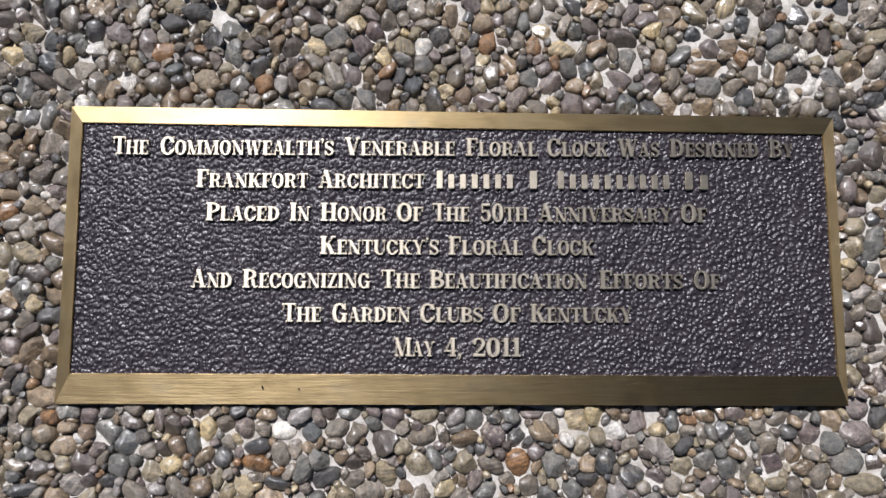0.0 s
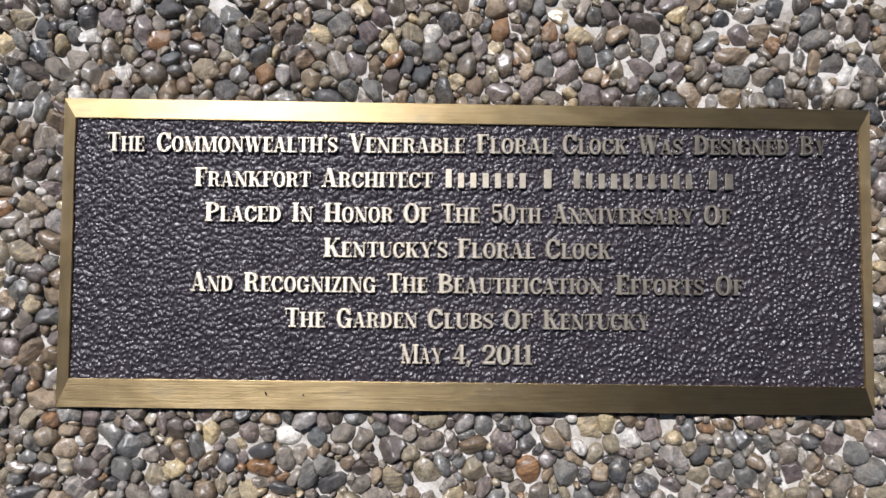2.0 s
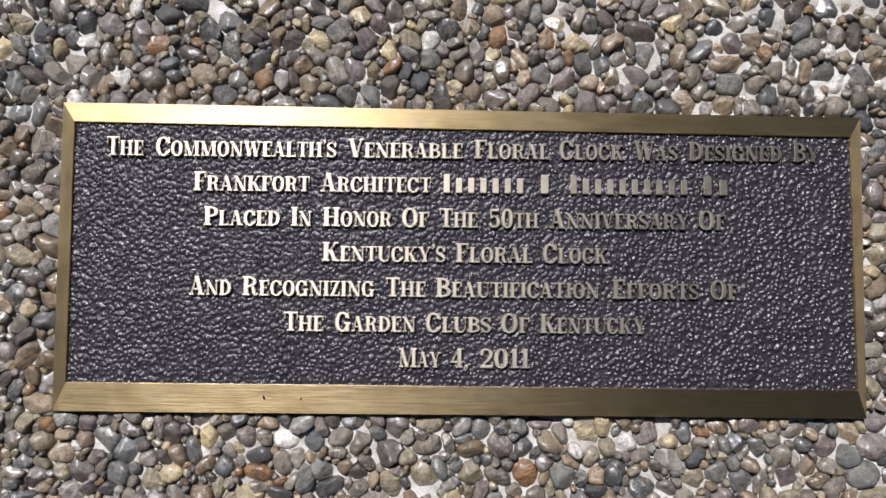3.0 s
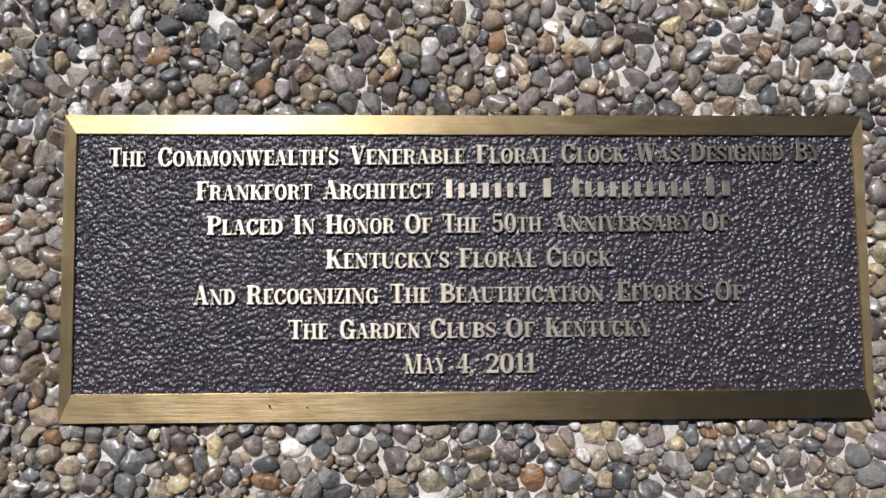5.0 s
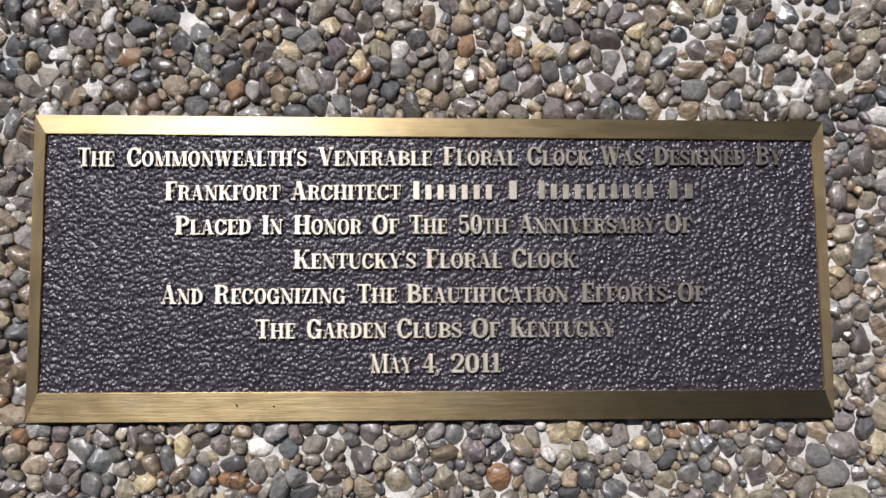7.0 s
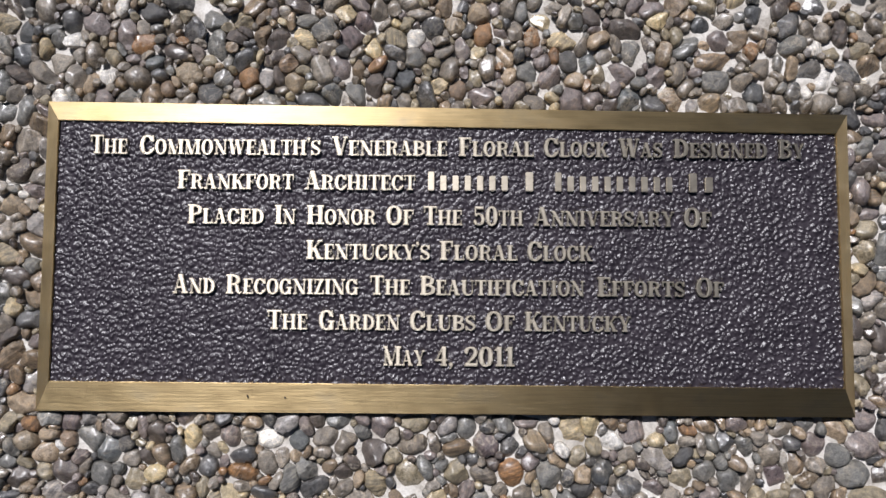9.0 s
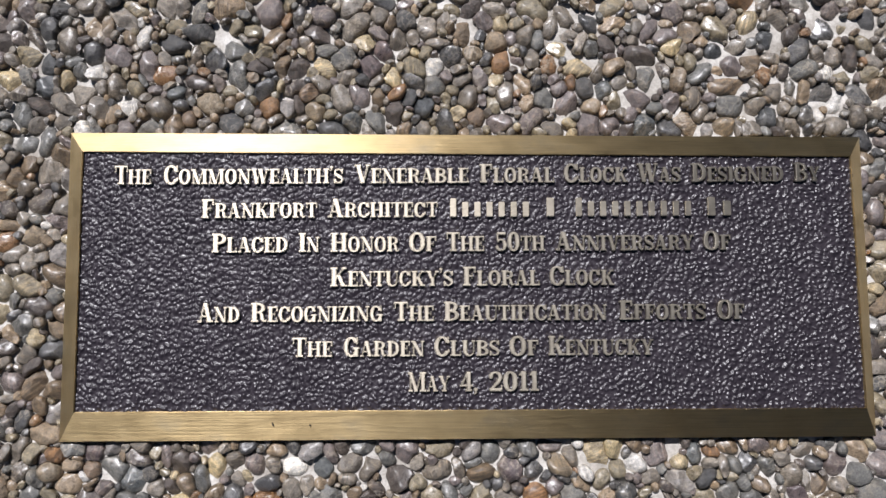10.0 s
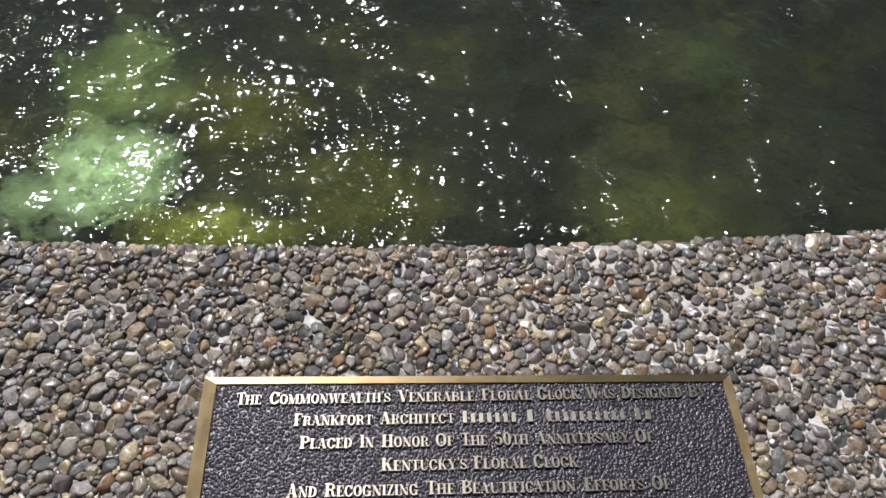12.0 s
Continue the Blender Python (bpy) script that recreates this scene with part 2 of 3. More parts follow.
def in_pool(z, material, name):
    vs, fs = grid(lines, depth, z)
    inside = [(v[0] - RIM_X) ** 2 + (v[1] - RIM_Y) ** 2 < (RIM_R + 0.1) ** 2 for v in vs]
    return mesh_object(name, vs, [f for f in fs if all(inside[q] for q in f)], material, smooth=True)


PATCHES = [
    (-0.555, 0.53, 0.125, 0.115, (0.38, 0.50, 0.31), 0.95), (-0.56, 0.73, 0.12, 0.16, (0.13, 0.17, 0.06), 0.8),
    (-0.38, 0.42, 0.15, 0.07, (0.16, 0.16, 0.03), 0.8), (-0.14, 0.50, 0.14, 0.12, (0.07, 0.065, 0.010), 0.7),
    (-0.33, 0.66, 0.13, 0.12, (0.065, 0.058, 0.006), 0.8), (0.33, 0.44, 0.17, 0.11, (0.055, 0.058, 0.014), 0.75),
    # Last three are dark; the wide one is a reflection painted into the floor.
    (0.48, 0.78, 0.13, 0.10, (0.030, 0.036, 0.010), 0.7), (0.10, 0.48, 0.09, 0.15, (0.004, 0.004, 0.003), 0.85),
    (0.30, 1.02, 0.60, 0.16, (0.005, 0.006, 0.006), 0.85), (0.62, 0.58, 0.12, 0.22, (0.008, 0.010, 0.006), 0.8),
]
swell = sum(0.03 * np.exp(-((LX - x) / rx) ** 2 - ((LY - y) / ry) ** 2) for x, y, rx, ry, _, _ in PATCHES)
floor = in_pool(FLOOR_Z + swell - 0.35 * np.clip((LY - 1.0) / 2.0, 0, 1) ** 2 + ripple(LX, LY, [(1.1, 0.008), (0.35, 0.004), (0.09, 0.002)], 3),
                basin_material(PATCHES), "pool_floor")
tagged(floor, "dark silted pool floor with pale and olive green algae and a painted dark reflection", "pool floor", kind="structure")
water = in_pool(WATER_Z + ripple(LX, LY, [(0.45, 0.0054), (0.16, 0.0017), (0.08, 0.0005)], 8), WATER, "water")
water.visible_shadow = False
tagged(water, "rippling dark green pool water with bright sun glints", "water", kind="structure")


# ---- the bronze plaque ----
PX, PY, BH = 0.305, 0.1165, 0.026   # half sizes and height of the bevelled border
SUNK, GRAIN = 0.0014, 0.0014
plaque = new("bronze_plaque")
tagged(plaque, "dark bronze memorial plaque with raised lettering on the pebbled coping", "plaque")


def build_border():
    # the top edge runs slightly out of true with the lettering
    out = [(-PX, -0.1150), (PX, -0.1155), (PX, 0.1130), (-PX, 0.1190)]
    inn = [(-0.2825, -0.0900), (0.2842, -0.0912), (0.2825, 0.0922), (-0.2830, 0.0985)]
    for i in range(4):
        a, b, c, d = out[i], out[(i + 1) % 4], inn[(i + 1) % 4], inn[i]
        bm = bmesh.new()
        lip = [bm.verts.new((*p, -0.006)) for p in (a, b)]
        low = [bm.verts.new((*p, 0.0)) for p in (a, b)]
        top = [bm.verts.new((*p, BH)) for p in (d, c)]
        well = [bm.verts.new((*p, BH - SUNK - 0.002)) for p in (d, c)]
        for p, q in ((lip, low), (low, top), (top, well)):
            bm.faces.new((p[0], p[1], q[1], q[0]))
        long_edges = [e for e in bm.edges if set(e.verts) in (set(low), set(top))]
        bmesh.ops.bevel(bm, geom=long_edges, offset=0.0007, segments=2, affect="EDGES")
        part("border", bm, (LOWER_BRONZE, SHORT_BRONZE, LONG_BRONZE, SHORT_BRONZE)[i], plaque, "bevelled brushed bronze border bar")


def build_field():
    """The leather-grained field: rounded grains of uneven size, pressed close together."""
    rng = np.random.default_rng(21)
    cell = 0.0034
    nx, ny = 1260, 426
    xs, ys = np.linspace(-0.2835, 0.2845, nx), np.linspace(-0.0925, 0.0995, ny)
    cols, rows = int(0.60 / cell), int(0.22 / cell)
    px = (np.arange(cols)[None] + rng.uniform(0.05, 0.95, (rows, cols))) * cell - 0.30
    py = (np.arange(rows)[:, None] + rng.uniform(0.05, 0.95, (rows, cols))) * cell - 0.11
    size, turn = rng.uniform(0.7, 1.2, (rows, cols)), rng.uniform(0, math.pi, (rows, cols))
    flat = np.meshgrid(xs, ys)
    X, Y = (q + ripple(*flat, [(0.024, 0.0006), (0.011, 0.0005)], k) for k, q in zip((31, 32), flat))
    ci, cj = ((X + 0.30) / cell).astype(int), ((Y + 0.11) / cell).astype(int)
    z = np.zeros(X.shape)
    for a in (-1, 0, 1):
        for b in (-1, 0, 1):
            i, j = np.clip(ci + a, 0, cols - 1), np.clip(cj + b, 0, rows - 1)
            dx, dy, t = X - px[j, i], Y - py[j, i], turn[j, i]
            u, v = dx * np.cos(t) + dy * np.sin(t), dy * np.cos(t) - dx * np.sin(t)
            r2 = (u / 1.2) ** 2 + (v * 1.15) ** 2
            s = size[j, i]
            z = np.maximum(z, s * np.exp(-r2 / (0.36 * cell * s) ** 2))
    for _ in range(2):
        p = np.pad(z, 1, mode="edge")
        z = (4 * z + p[1:-1, 2:] + p[1:-1, :-2] + p[2:, 1:-1] + p[:-2, 1:-1]) / 8
    vs, fs = grid(xs, ys, BH - SUNK - 0.0015 + GRAIN * z + ripple(*flat, [(0.03, 0.00008)], 6))

    def inside(v):
        u = (v[0] + 0.283) / 0.566
        return v[1] < 0.0985 - 0.0063 * u + 0.0012 and v[1] > -0.0900 - 0.0012 * u - 0.0012
    ok = [inside(v) for v in vs]
    ob = mesh_object("field", vs, [q for q in fs if all(ok[k] for k in q)], FIELD, plaque, smooth=True)
    tagged(ob, "dark brown leather-grained recessed field")


def nick(x, y, wide, tall):
    """A small dark dent in the lower border's slope."""
    bm = bmesh.new()
    z = BH * (y + 0.1152) / (0.1152 - 0.0906) + 0.0001
    m = Matrix.Translation((x, y, z)) @ Matrix.Rotation(math.atan2(BH, 0.0246), 4, "X") @ Matrix.Diagonal((wide, tall, 0.0004, 1))
    bmesh.ops.create_uvsphere(bm, u_segments=10, v_segments=6, radius=0.5, matrix=m)
    part("nick", bm, FIELD, plaque, "small dark dent in the border", smooth=True)


build_border()
build_field()
nick(-0.1435, -0.1010, 0.0013, 0.0052)
nick(-0.1165, -0.1020, 0.0016, 0.0022)

GLYPHS = {}
STEM, THIN, SLAB, OUT = 0.235, 0.105, 0.105, 0.075   # thick and thin strokes, serif height and overhang


class Pen:
    """Draws one slab-serif capital of height 1 as a distance field, negative inside."""

    def __init__(self, wide):
        self.xs, self.ys = np.arange(-0.16, wide + 0.161, 0.021), np.arange(-0.20, 1.161, 0.021)
        self.X, self.Y = np.meshgrid(self.xs, self.ys)
        self.d = np.full(self.X.shape, 9.0)

    def join(self, d, soft=0.03):
        h = np.maximum(soft - np.abs(self.d - d), 0) / soft
        self.d = np.minimum(self.d, d) - h * h * soft / 4
        return self

    def box(self, x0, x1, y0, y1):
        dx, dy = np.abs(self.X - (x0 + x1) / 2) - (x1 - x0) / 2, np.abs(self.Y - (y0 + y1) / 2) - (y1 - y0) / 2
        return self.join(np.hypot(np.maximum(dx, 0), np.maximum(dy, 0)) + np.minimum(np.maximum(dx, dy), 0))

    def foot(self, x0, x1, y):
        """A slab serif under (y 0) or over (y 1) a stroke from x0 to x1."""
        return self.box(x0 - OUT, x1 + OUT, *((0, SLAB) if y == 0 else (1 - SLAB, 1)))

    def stem(self, x, wide=STEM, low=True, high=True):
        self.box(x, x + wide, 0, 1)
        if low:
            self.foot(x, x + wide, 0)
        if high:
            self.foot(x, x + wide, 1)
        return self

    def slant(self, x0, y0, x1, y1, wide):
        """A stroke with level ends, wide across, from (x0, y0) to (x1, y1)."""
        run = (x1 - x0) / (y1 - y0)
        side = (np.abs(self.X - x0 - (self.Y - y0) * run) - wide / 2) / math.hypot(1, run)
        return self.join(np.maximum(side, np.abs(self.Y - (y0 + y1) / 2) - abs(y1 - y0) / 2))

    def oval(self, x0, x1, y0, y1):
        cx, cy, a, b = (x0 + x1) / 2, (y0 + y1) / 2, (x1 - x0) / 2, (y1 - y0) / 2
        u, v = np.abs((self.X - cx) / a), np.abs((self.Y - cy) / b)
        r = (u ** 2.3 + v ** 2.3) ** (1 / 2.3)
        return (r - 1) * min(a, b)

    def bowl(self, x0, x1, y0, y1, keep=None, side=STEM, thin=THIN):
        ring = np.maximum(self.oval(x0, x1, y0, y1), -self.oval(x0 + side, x1 - side, y0 + thin, y1 - thin))
        return self.join(ring if keep is None else np.maximum(ring, keep))

    def trail(self, points):
        """A stroke through points (x, y, half width)."""
        p = np.array(points, float)
        t, s = np.linspace(0, len(p) - 1, 60), np.arange(len(p))
        for x, y, r in zip(np.interp(t, s, p[:, 0]), np.interp(t, s, p[:, 1]), np.interp(t, s, p[:, 2])):
            self.join(np.hypot(self.X - x, self.Y - y) - r, 0.001)
        return self


def sweep(cx, cy, rx, ry, a0, a1, thin, thick, steps=14):
    """Points of an arc from a0 to a1 degrees, thick where it runs upright."""
    out = []
    for q in np.radians(np.linspace(a0, a1, steps)):
        out.append((cx + rx * math.cos(q), cy + ry * math.sin(q), thin + (thick - thin) * abs(math.cos(q)) ** 1.5))
    return out


def draw(ch):
    H = STEM
    if ch in "EFL":
        g = Pen(0.72).stem(0.09)
        if ch != "L":
            g.box(0.2, 0.66, 1 - SLAB, 1).box(0.57, 0.66, 0.70, 1).box(0.2, 0.50, 0.47, 0.55).box(0.43, 0.51, 0.36, 0.66)
        if ch != "F":
            g.box(0.2, 0.68, 0, SLAB).box(0.59, 0.68, 0, 0.32)
    elif ch == "T":
        g = Pen(0.78).stem(0.285, high=False)
        g.box(0.03, 0.745, 1 - SLAB, 1).box(0.03, 0.115, 0.66, 1).box(0.66, 0.745, 0.66, 1)
    elif ch == "H":
        g = Pen(0.90).stem(0.09).stem(0.605).box(0.2, 0.7, 0.46, 0.55)
    elif ch == "I":
        g = Pen(0.39).stem(0.09)
    elif ch == "N":
        g = Pen(0.90).stem(0.12, 0.10, high=False).stem(0.70, 0.10, low=False)
        g.slant(0.14, 1.0, 0.70, 0.0, 0.25).box(0.0, 0.2, 1 - SLAB, 1)
    elif ch == "M":
        g = Pen(1.06).stem(0.11, 0.10, high=False).stem(0.77)
        g.slant(0.16, 1.0, 0.49, 0.0, 0.23).slant(0.80, 1.0, 0.50, 0.0, 0.10).box(0.0, 0.2, 1 - SLAB, 1)
    elif ch in "AVW":
        if ch == "A":
            g = Pen(0.86).slant(0.16, 0, 0.40, 1, 0.10).slant(0.68, 0, 0.43, 1, 0.24).box(0.24, 0.6, 0.28, 0.36)
            g.foot(0.12, 0.2, 0).foot(0.57, 0.79, 0)
        elif ch == "V":
            g = Pen(0.86).slant(0.18, 1, 0.43, 0, 0.24).slant(0.70, 1, 0.46, 0, 0.10).foot(0.07, 0.29, 1).foot(0.66, 0.74, 1)
        else:
            g = Pen(1.20).slant(0.17, 1, 0.36, 0, 0.23).slant(0.56, 1, 0.39, 0, 0.09)
            g.slant(0.60, 1, 0.79, 0, 0.23).slant(1.04, 1, 0.82, 0, 0.09)
            g.foot(0.07, 0.27, 1).foot(0.52, 0.68, 1).foot(1.0, 1.08, 1)
    elif ch == "Y":
        g = Pen(0.86).box(0.33, 0.33 + H, 0, 0.46).foot(0.33, 0.53, 0)
        g.slant(0.18, 1, 0.43, 0.40, 0.23).slant(0.72, 1, 0.47, 0.40, 0.10).foot(0.08, 0.28, 1).foot(0.68, 0.76, 1)
    elif ch == "K":
        g = Pen(0.90).stem(0.09).slant(0.72, 1, 0.28, 0.38, 0.12).slant(0.42, 0.60, 0.70, 0, 0.24).foot(0.67, 0.77, 1).foot(0.61, 0.80, 0)
    elif ch == "Z":
        g = Pen(0.72).box(0.05, 0.66, 1 - SLAB, 1).box(0.03, 0.67, 0, SLAB).slant(0.15, 0.0, 0.55, 1.0, 0.23)
        g.box(0.05, 0.135, 0.70, 1).box(0.585, 0.67, 0, 0.30)
    elif ch == "U":
        g = Pen(0.88).box(0.09, 0.09 + H, 0.30, 1).box(0.68, 0.77, 0.30, 1).foot(0.09, 0.29, 1).foot(0.68, 0.77, 1)
        ring = np.maximum(g.oval(0.09, 0.77, -0.02, 0.70), -g.oval(0.09 + H, 0.68, 0.085, 0.70))
        g.join(np.maximum(ring, g.Y - 0.34))
    elif ch in "OC0G":
        g = Pen(0.82 if ch != "0" else 0.70)
        w = 0.80 if ch in "OCG" else 0.68
        if ch in "O0":
            g.bowl(0.02, w, -0.015, 1.015)
        else:
            g.bowl(0.02, w, -0.015, 1.015, np.minimum(g.X - 0.50, np.minimum(g.Y - 0.27, 0.70 - g.Y)))
            g.box(0.66, 0.755, 0.66, 1.0)
            if ch == "G":
                g.box(0.575, 0.575 + 0.19, 0.0, 0.44).box(0.48, 0.84, 0.37, 0.37 + SLAB)
            else:
                g.box(0.70, 0.77, 0.20, 0.36)
    elif ch in "DPRB":
        g = Pen(0.86 if ch != "P" else 0.80).stem(0.09)
        right = 0.16 - g.X
        if ch == "D":
            g.bowl(-0.30, 0.80, 0.0, 1.0, right)
        else:
            low = 0.44 if ch != "B" else 0.48
            g.bowl(-0.16, 0.74 if ch != "B" else 0.72, low, 1.0, right, 0.19)
            if ch == "B":
                g.bowl(-0.16, 0.78, 0.0, 0.56, right, 0.20)
            if ch == "R":
                g.trail([(0.50, 0.48, 0.05), (0.58, 0.36, 0.095), (0.61, 0.16, 0.10), (0.67, 0.06, 0.06), (0.76, 0.05, 0.04), (0.81, 0.12, 0.03)])
    elif ch == "S":
        g = Pen(0.70)
        g.trail(sweep(0.35, 0.73, 0.235, 0.225, 15, 180, 0.045, 0.085) + [(0.16, 0.62, 0.105), (0.35, 0.50, 0.115), (0.54, 0.38, 0.105)]
                + sweep(0.35, 0.27, 0.235, 0.225, 0, -165, 0.045, 0.085))
        g.box(0.575, 0.65, 0.68, 1.0).box(0.05, 0.125, 0.0, 0.33)
    elif ch == "1":
        g = Pen(0.45).stem(0.13, high=False).slant(0.06, 0.80, 0.20, 1.0, 0.15)
    elif ch == "2":
        g = Pen(0.70)
        g.trail([(0.14, 0.72, 0.09)] + sweep(0.34, 0.72, 0.215, 0.235, 160, -20, 0.045, 0.10) + [(0.42, 0.42, 0.085), (0.18, 0.14, 0.06)])
        g.box(0.06, 0.64, 0, 0.15).box(0.58, 0.65, 0, 0.32)
    elif ch == "4":
        g = Pen(0.74).box(0.38, 0.38 + H, 0, 1).foot(0.38, 0.58, 0).box(0.02, 0.70, 0.25, 0.34).slant(0.10, 0.28, 0.44, 1, 0.12)
    elif ch == "5":
        g = Pen(0.70).box(0.12, 0.60, 0.85, 1).box(0.12, 0.20, 0.48, 0.95)
        g.trail([(0.17, 0.52, 0.04)] + sweep(0.34, 0.32, 0.23, 0.285, 130, -150, 0.045, 0.105) + [(0.13, 0.22, 0.08)])
    else:
        g = Pen(0.24)
        g.join(np.hypot(g.X - 0.12, g.Y - 0.09) - 0.105).trail([(0.17, 0.08, 0.06), (0.16, -0.04, 0.045), (0.07, -0.14, 0.025)])
    return g


def glyph(ch):
    """Mesh of a cast letter of height 1: verts, faces, width. Face at z 1 with softened edges, foot at 0."""
    if ch in GLYPHS:
        return GLYPHS[ch]
    g = draw(ch)
    d = np.where(np.abs(g.d) < 1e-4, 1e-4, g.d)
    h, w = d.shape
    vs, made, fs, walls = [], {}, [], []

    def corner(j, i):
        if (j, i) not in made:
            made[j, i] = len(vs)
            vs.append((g.xs[i], g.ys[j], 1.0 if d[j, i] < -0.035 else 0.93))
        return made[j, i]

    def cut(a, b):
        key = (min(a, b), max(a, b))
        if key not in made:
            (j0, i0), (j1, i1) = key
            f = d[j0, i0] / (d[j0, i0] - d[j1, i1])
            made[key] = len(vs)
            vs.append((g.xs[i0] + f * (g.xs[i1] - g.xs[i0]), g.ys[j0] + f * (g.ys[j1] - g.ys[j0]), 0.84))
        return made[key]

    for j in range(h - 1):
        for i in range(w - 1):
            ring4 = [(j, i), (j, i + 1), (j + 1, i + 1), (j + 1, i)]
            inside = [d[q] < 0 for q in ring4]
            if not any(inside):
                continue
            loop, cuts = [], []
            for k in range(4):
                a, b = ring4[k], ring4[(k + 1) % 4]
                if inside[k]:
                    loop.append(corner(*a))
                if inside[k] != inside[(k + 1) % 4]:
                    loop.append(cut(a, b))
                    cuts.append((loop[-1], inside[k]))
            fs.append(loop)
            if len(cuts) == 2:
                walls.append((cuts[0][0], cuts[1][0]) if cuts[0][1] else (cuts[1][0], cuts[0][0]))
    base = {}
    for q in {v for e in walls for v in e}:
        base[q] = len(vs)
        vs.append((vs[q][0], vs[q][1], 0.0))
    fs += [[b, a, base[a], base[b]] for a, b in walls]
    lo, hi = min(v[0] for v in vs), max(v[0] for v in vs)
    vs = [(x - lo, y, z) for x, y, z in vs]
    GLYPHS[ch] = (vs, fs, hi - lo)
    return GLYPHS[ch]


CAP, SMALL, FACE_Z, RAISED = 0.0138, 0.0110, BH - SUNK - 0.0006, 0.0026


def raised_letter(ch, x, y, wide, tall):
    vs, fs, w = glyph(ch)
    sx = wide / w
    out = [(x + vx * sx, y + vy * tall, FACE_Z + vz * RAISED) for vx, vy, vz in vs]
    mesh_object("letter", out, fs, LETTER, plaque, smooth=False)


def word(text, x0, x1, y):
    """A word in small capitals between x0 and x1, its first letter taller."""
    sizes = [SMALL if i and not text[0].isdigit() else CAP for i, ch in enumerate(text)]
    if text == "50TH":
        sizes = [CAP, CAP, SMALL, SMALL]
    widths = [glyph(ch)[2] * s for ch, s in zip(text, sizes)]
    gap = 0.0005
    k = (x1 - x0 - gap * (len(text) - 1)) / sum(widths)
    x = x0
    for ch, s, w in zip(text, sizes, widths):
        raised_letter(ch, x, y + (CAP * 0.80 if ch == "'" else 0.0), w * k, s)
        x += w * k + gap


def plain_bars(x0, x1, y, count):
    """A word that is not spelled out: plain upright bars in a row, the first one taller."""
    step = (x1 - x0) / count
    for i in range(count):
        tall = CAP if i == 0 else SMALL
        bm = bmesh.new()
        centre = (x0 + (i + 0.5) * step, y + tall / 2, FACE_Z + RAISED / 2)
        bmesh.ops.create_cube(bm, size=1, matrix=Matrix.Translation(centre) @ Matrix.Diagonal((step * 0.5, tall, RAISED, 1)))
        bmesh.ops.bevel(bm, geom=bm.edges[:], offset=0.0004, segments=2, affect="EDGES")
        part("bar", bm, LETTER, plaque, "raised plain bronze bar")


PITCH, BASE = 0.02517, 0.0738
TEXT = [
    [("THE", -0.259, -0.232), ("COMMONWEALTH'S", -0.223, -0.092), ("VENERABLE", -0.084, 0.0), ("FLORAL", 0.008, 0.063),
     ("CLOCK", 0.070, 0.117), ("WAS", 0.124, 0.156), ("DESIGNED", 0.164, 0.232), ("BY", 0.240, 0.259)],
    [("FRANKFORT", -0.195, -0.111), ("ARCHITECT", -0.103, -0.023), (7, -0.016, 0.046), (1, 0.054, 0.065), (10, 0.076, 0.165), (2, 0.172, 0.195)],
    [("PLACED", -0.187, -0.132), ("IN", -0.124, -0.109), ("HONOR", -0.101, -0.051), ("OF", -0.044, -0.024), ("THE", -0.017, 0.011),
     ("50TH", 0.019, 0.055), ("ANNIVERSARY", 0.063, 0.164), ("OF", 0.171, 0.191)],
    [("KENTUCKY'S", -0.101, -0.012), ("FLORAL", -0.005, 0.051), ("CLOCK", 0.058, 0.105)],
    [("AND", -0.196, -0.166), ("RECOGNIZING", -0.158, -0.063), ("THE", -0.055, -0.026), ("BEAUTIFICATION", -0.019, 0.099),
     ("EFFORTS", 0.108, 0.171), ("OF", 0.179, 0.199)],
    [("THE", -0.128, -0.099), ("GARDEN", -0.091, -0.033), ("CLUBS", -0.026, 0.021), ("OF", 0.028, 0.049), ("KENTUCKY", 0.056, 0.132)],
    [("MAY", -0.045, -0.015), ("4,", -0.008, 0.005), ("2011", 0.013, 0.049)],
]
for row, words in enumerate(TEXT):
    for text, x0, x1 in words:
        if isinstance(text, str):
            word(text, x0, x1, BASE - row * PITCH)
        else:
            plain_bars(x0, x1, BASE - row * PITCH, text)

# ---- mortar bed ----
BED_X, BED_Y = 0.74, -0.33
bx = np.arange(-BED_X, BED_X + 0.001, 0.005)
tt = np.linspace(0, 1, 132)
MX = np.broadcast_to(bx, (132, len(bx)))
MY = BED_Y + tt[:, None] * (rim(bx)[None] - BED_Y)
edge_d = rim(MX) - MY
ease = np.clip(np.maximum((MX + 0.25) / 0.45, (-0.09 - MY) / 0.05 * (MX > -0.25)), 0, 1)
MZ = -0.0105 + 0.0010 * ease + ripple(MX, MY, [(0.06, 0.0007), (0.017, 0.0005)], 5) - 0.010 * np.clip(1 - edge_d / 0.014, 0, 1) ** 2
mv, mf = grid(bx, MY, MZ)
bed = mesh_object("mortar_bed", mv, mf, MORTAR, coping, smooth=True)
tagged(bed, "pale rough cement between the pebbles")

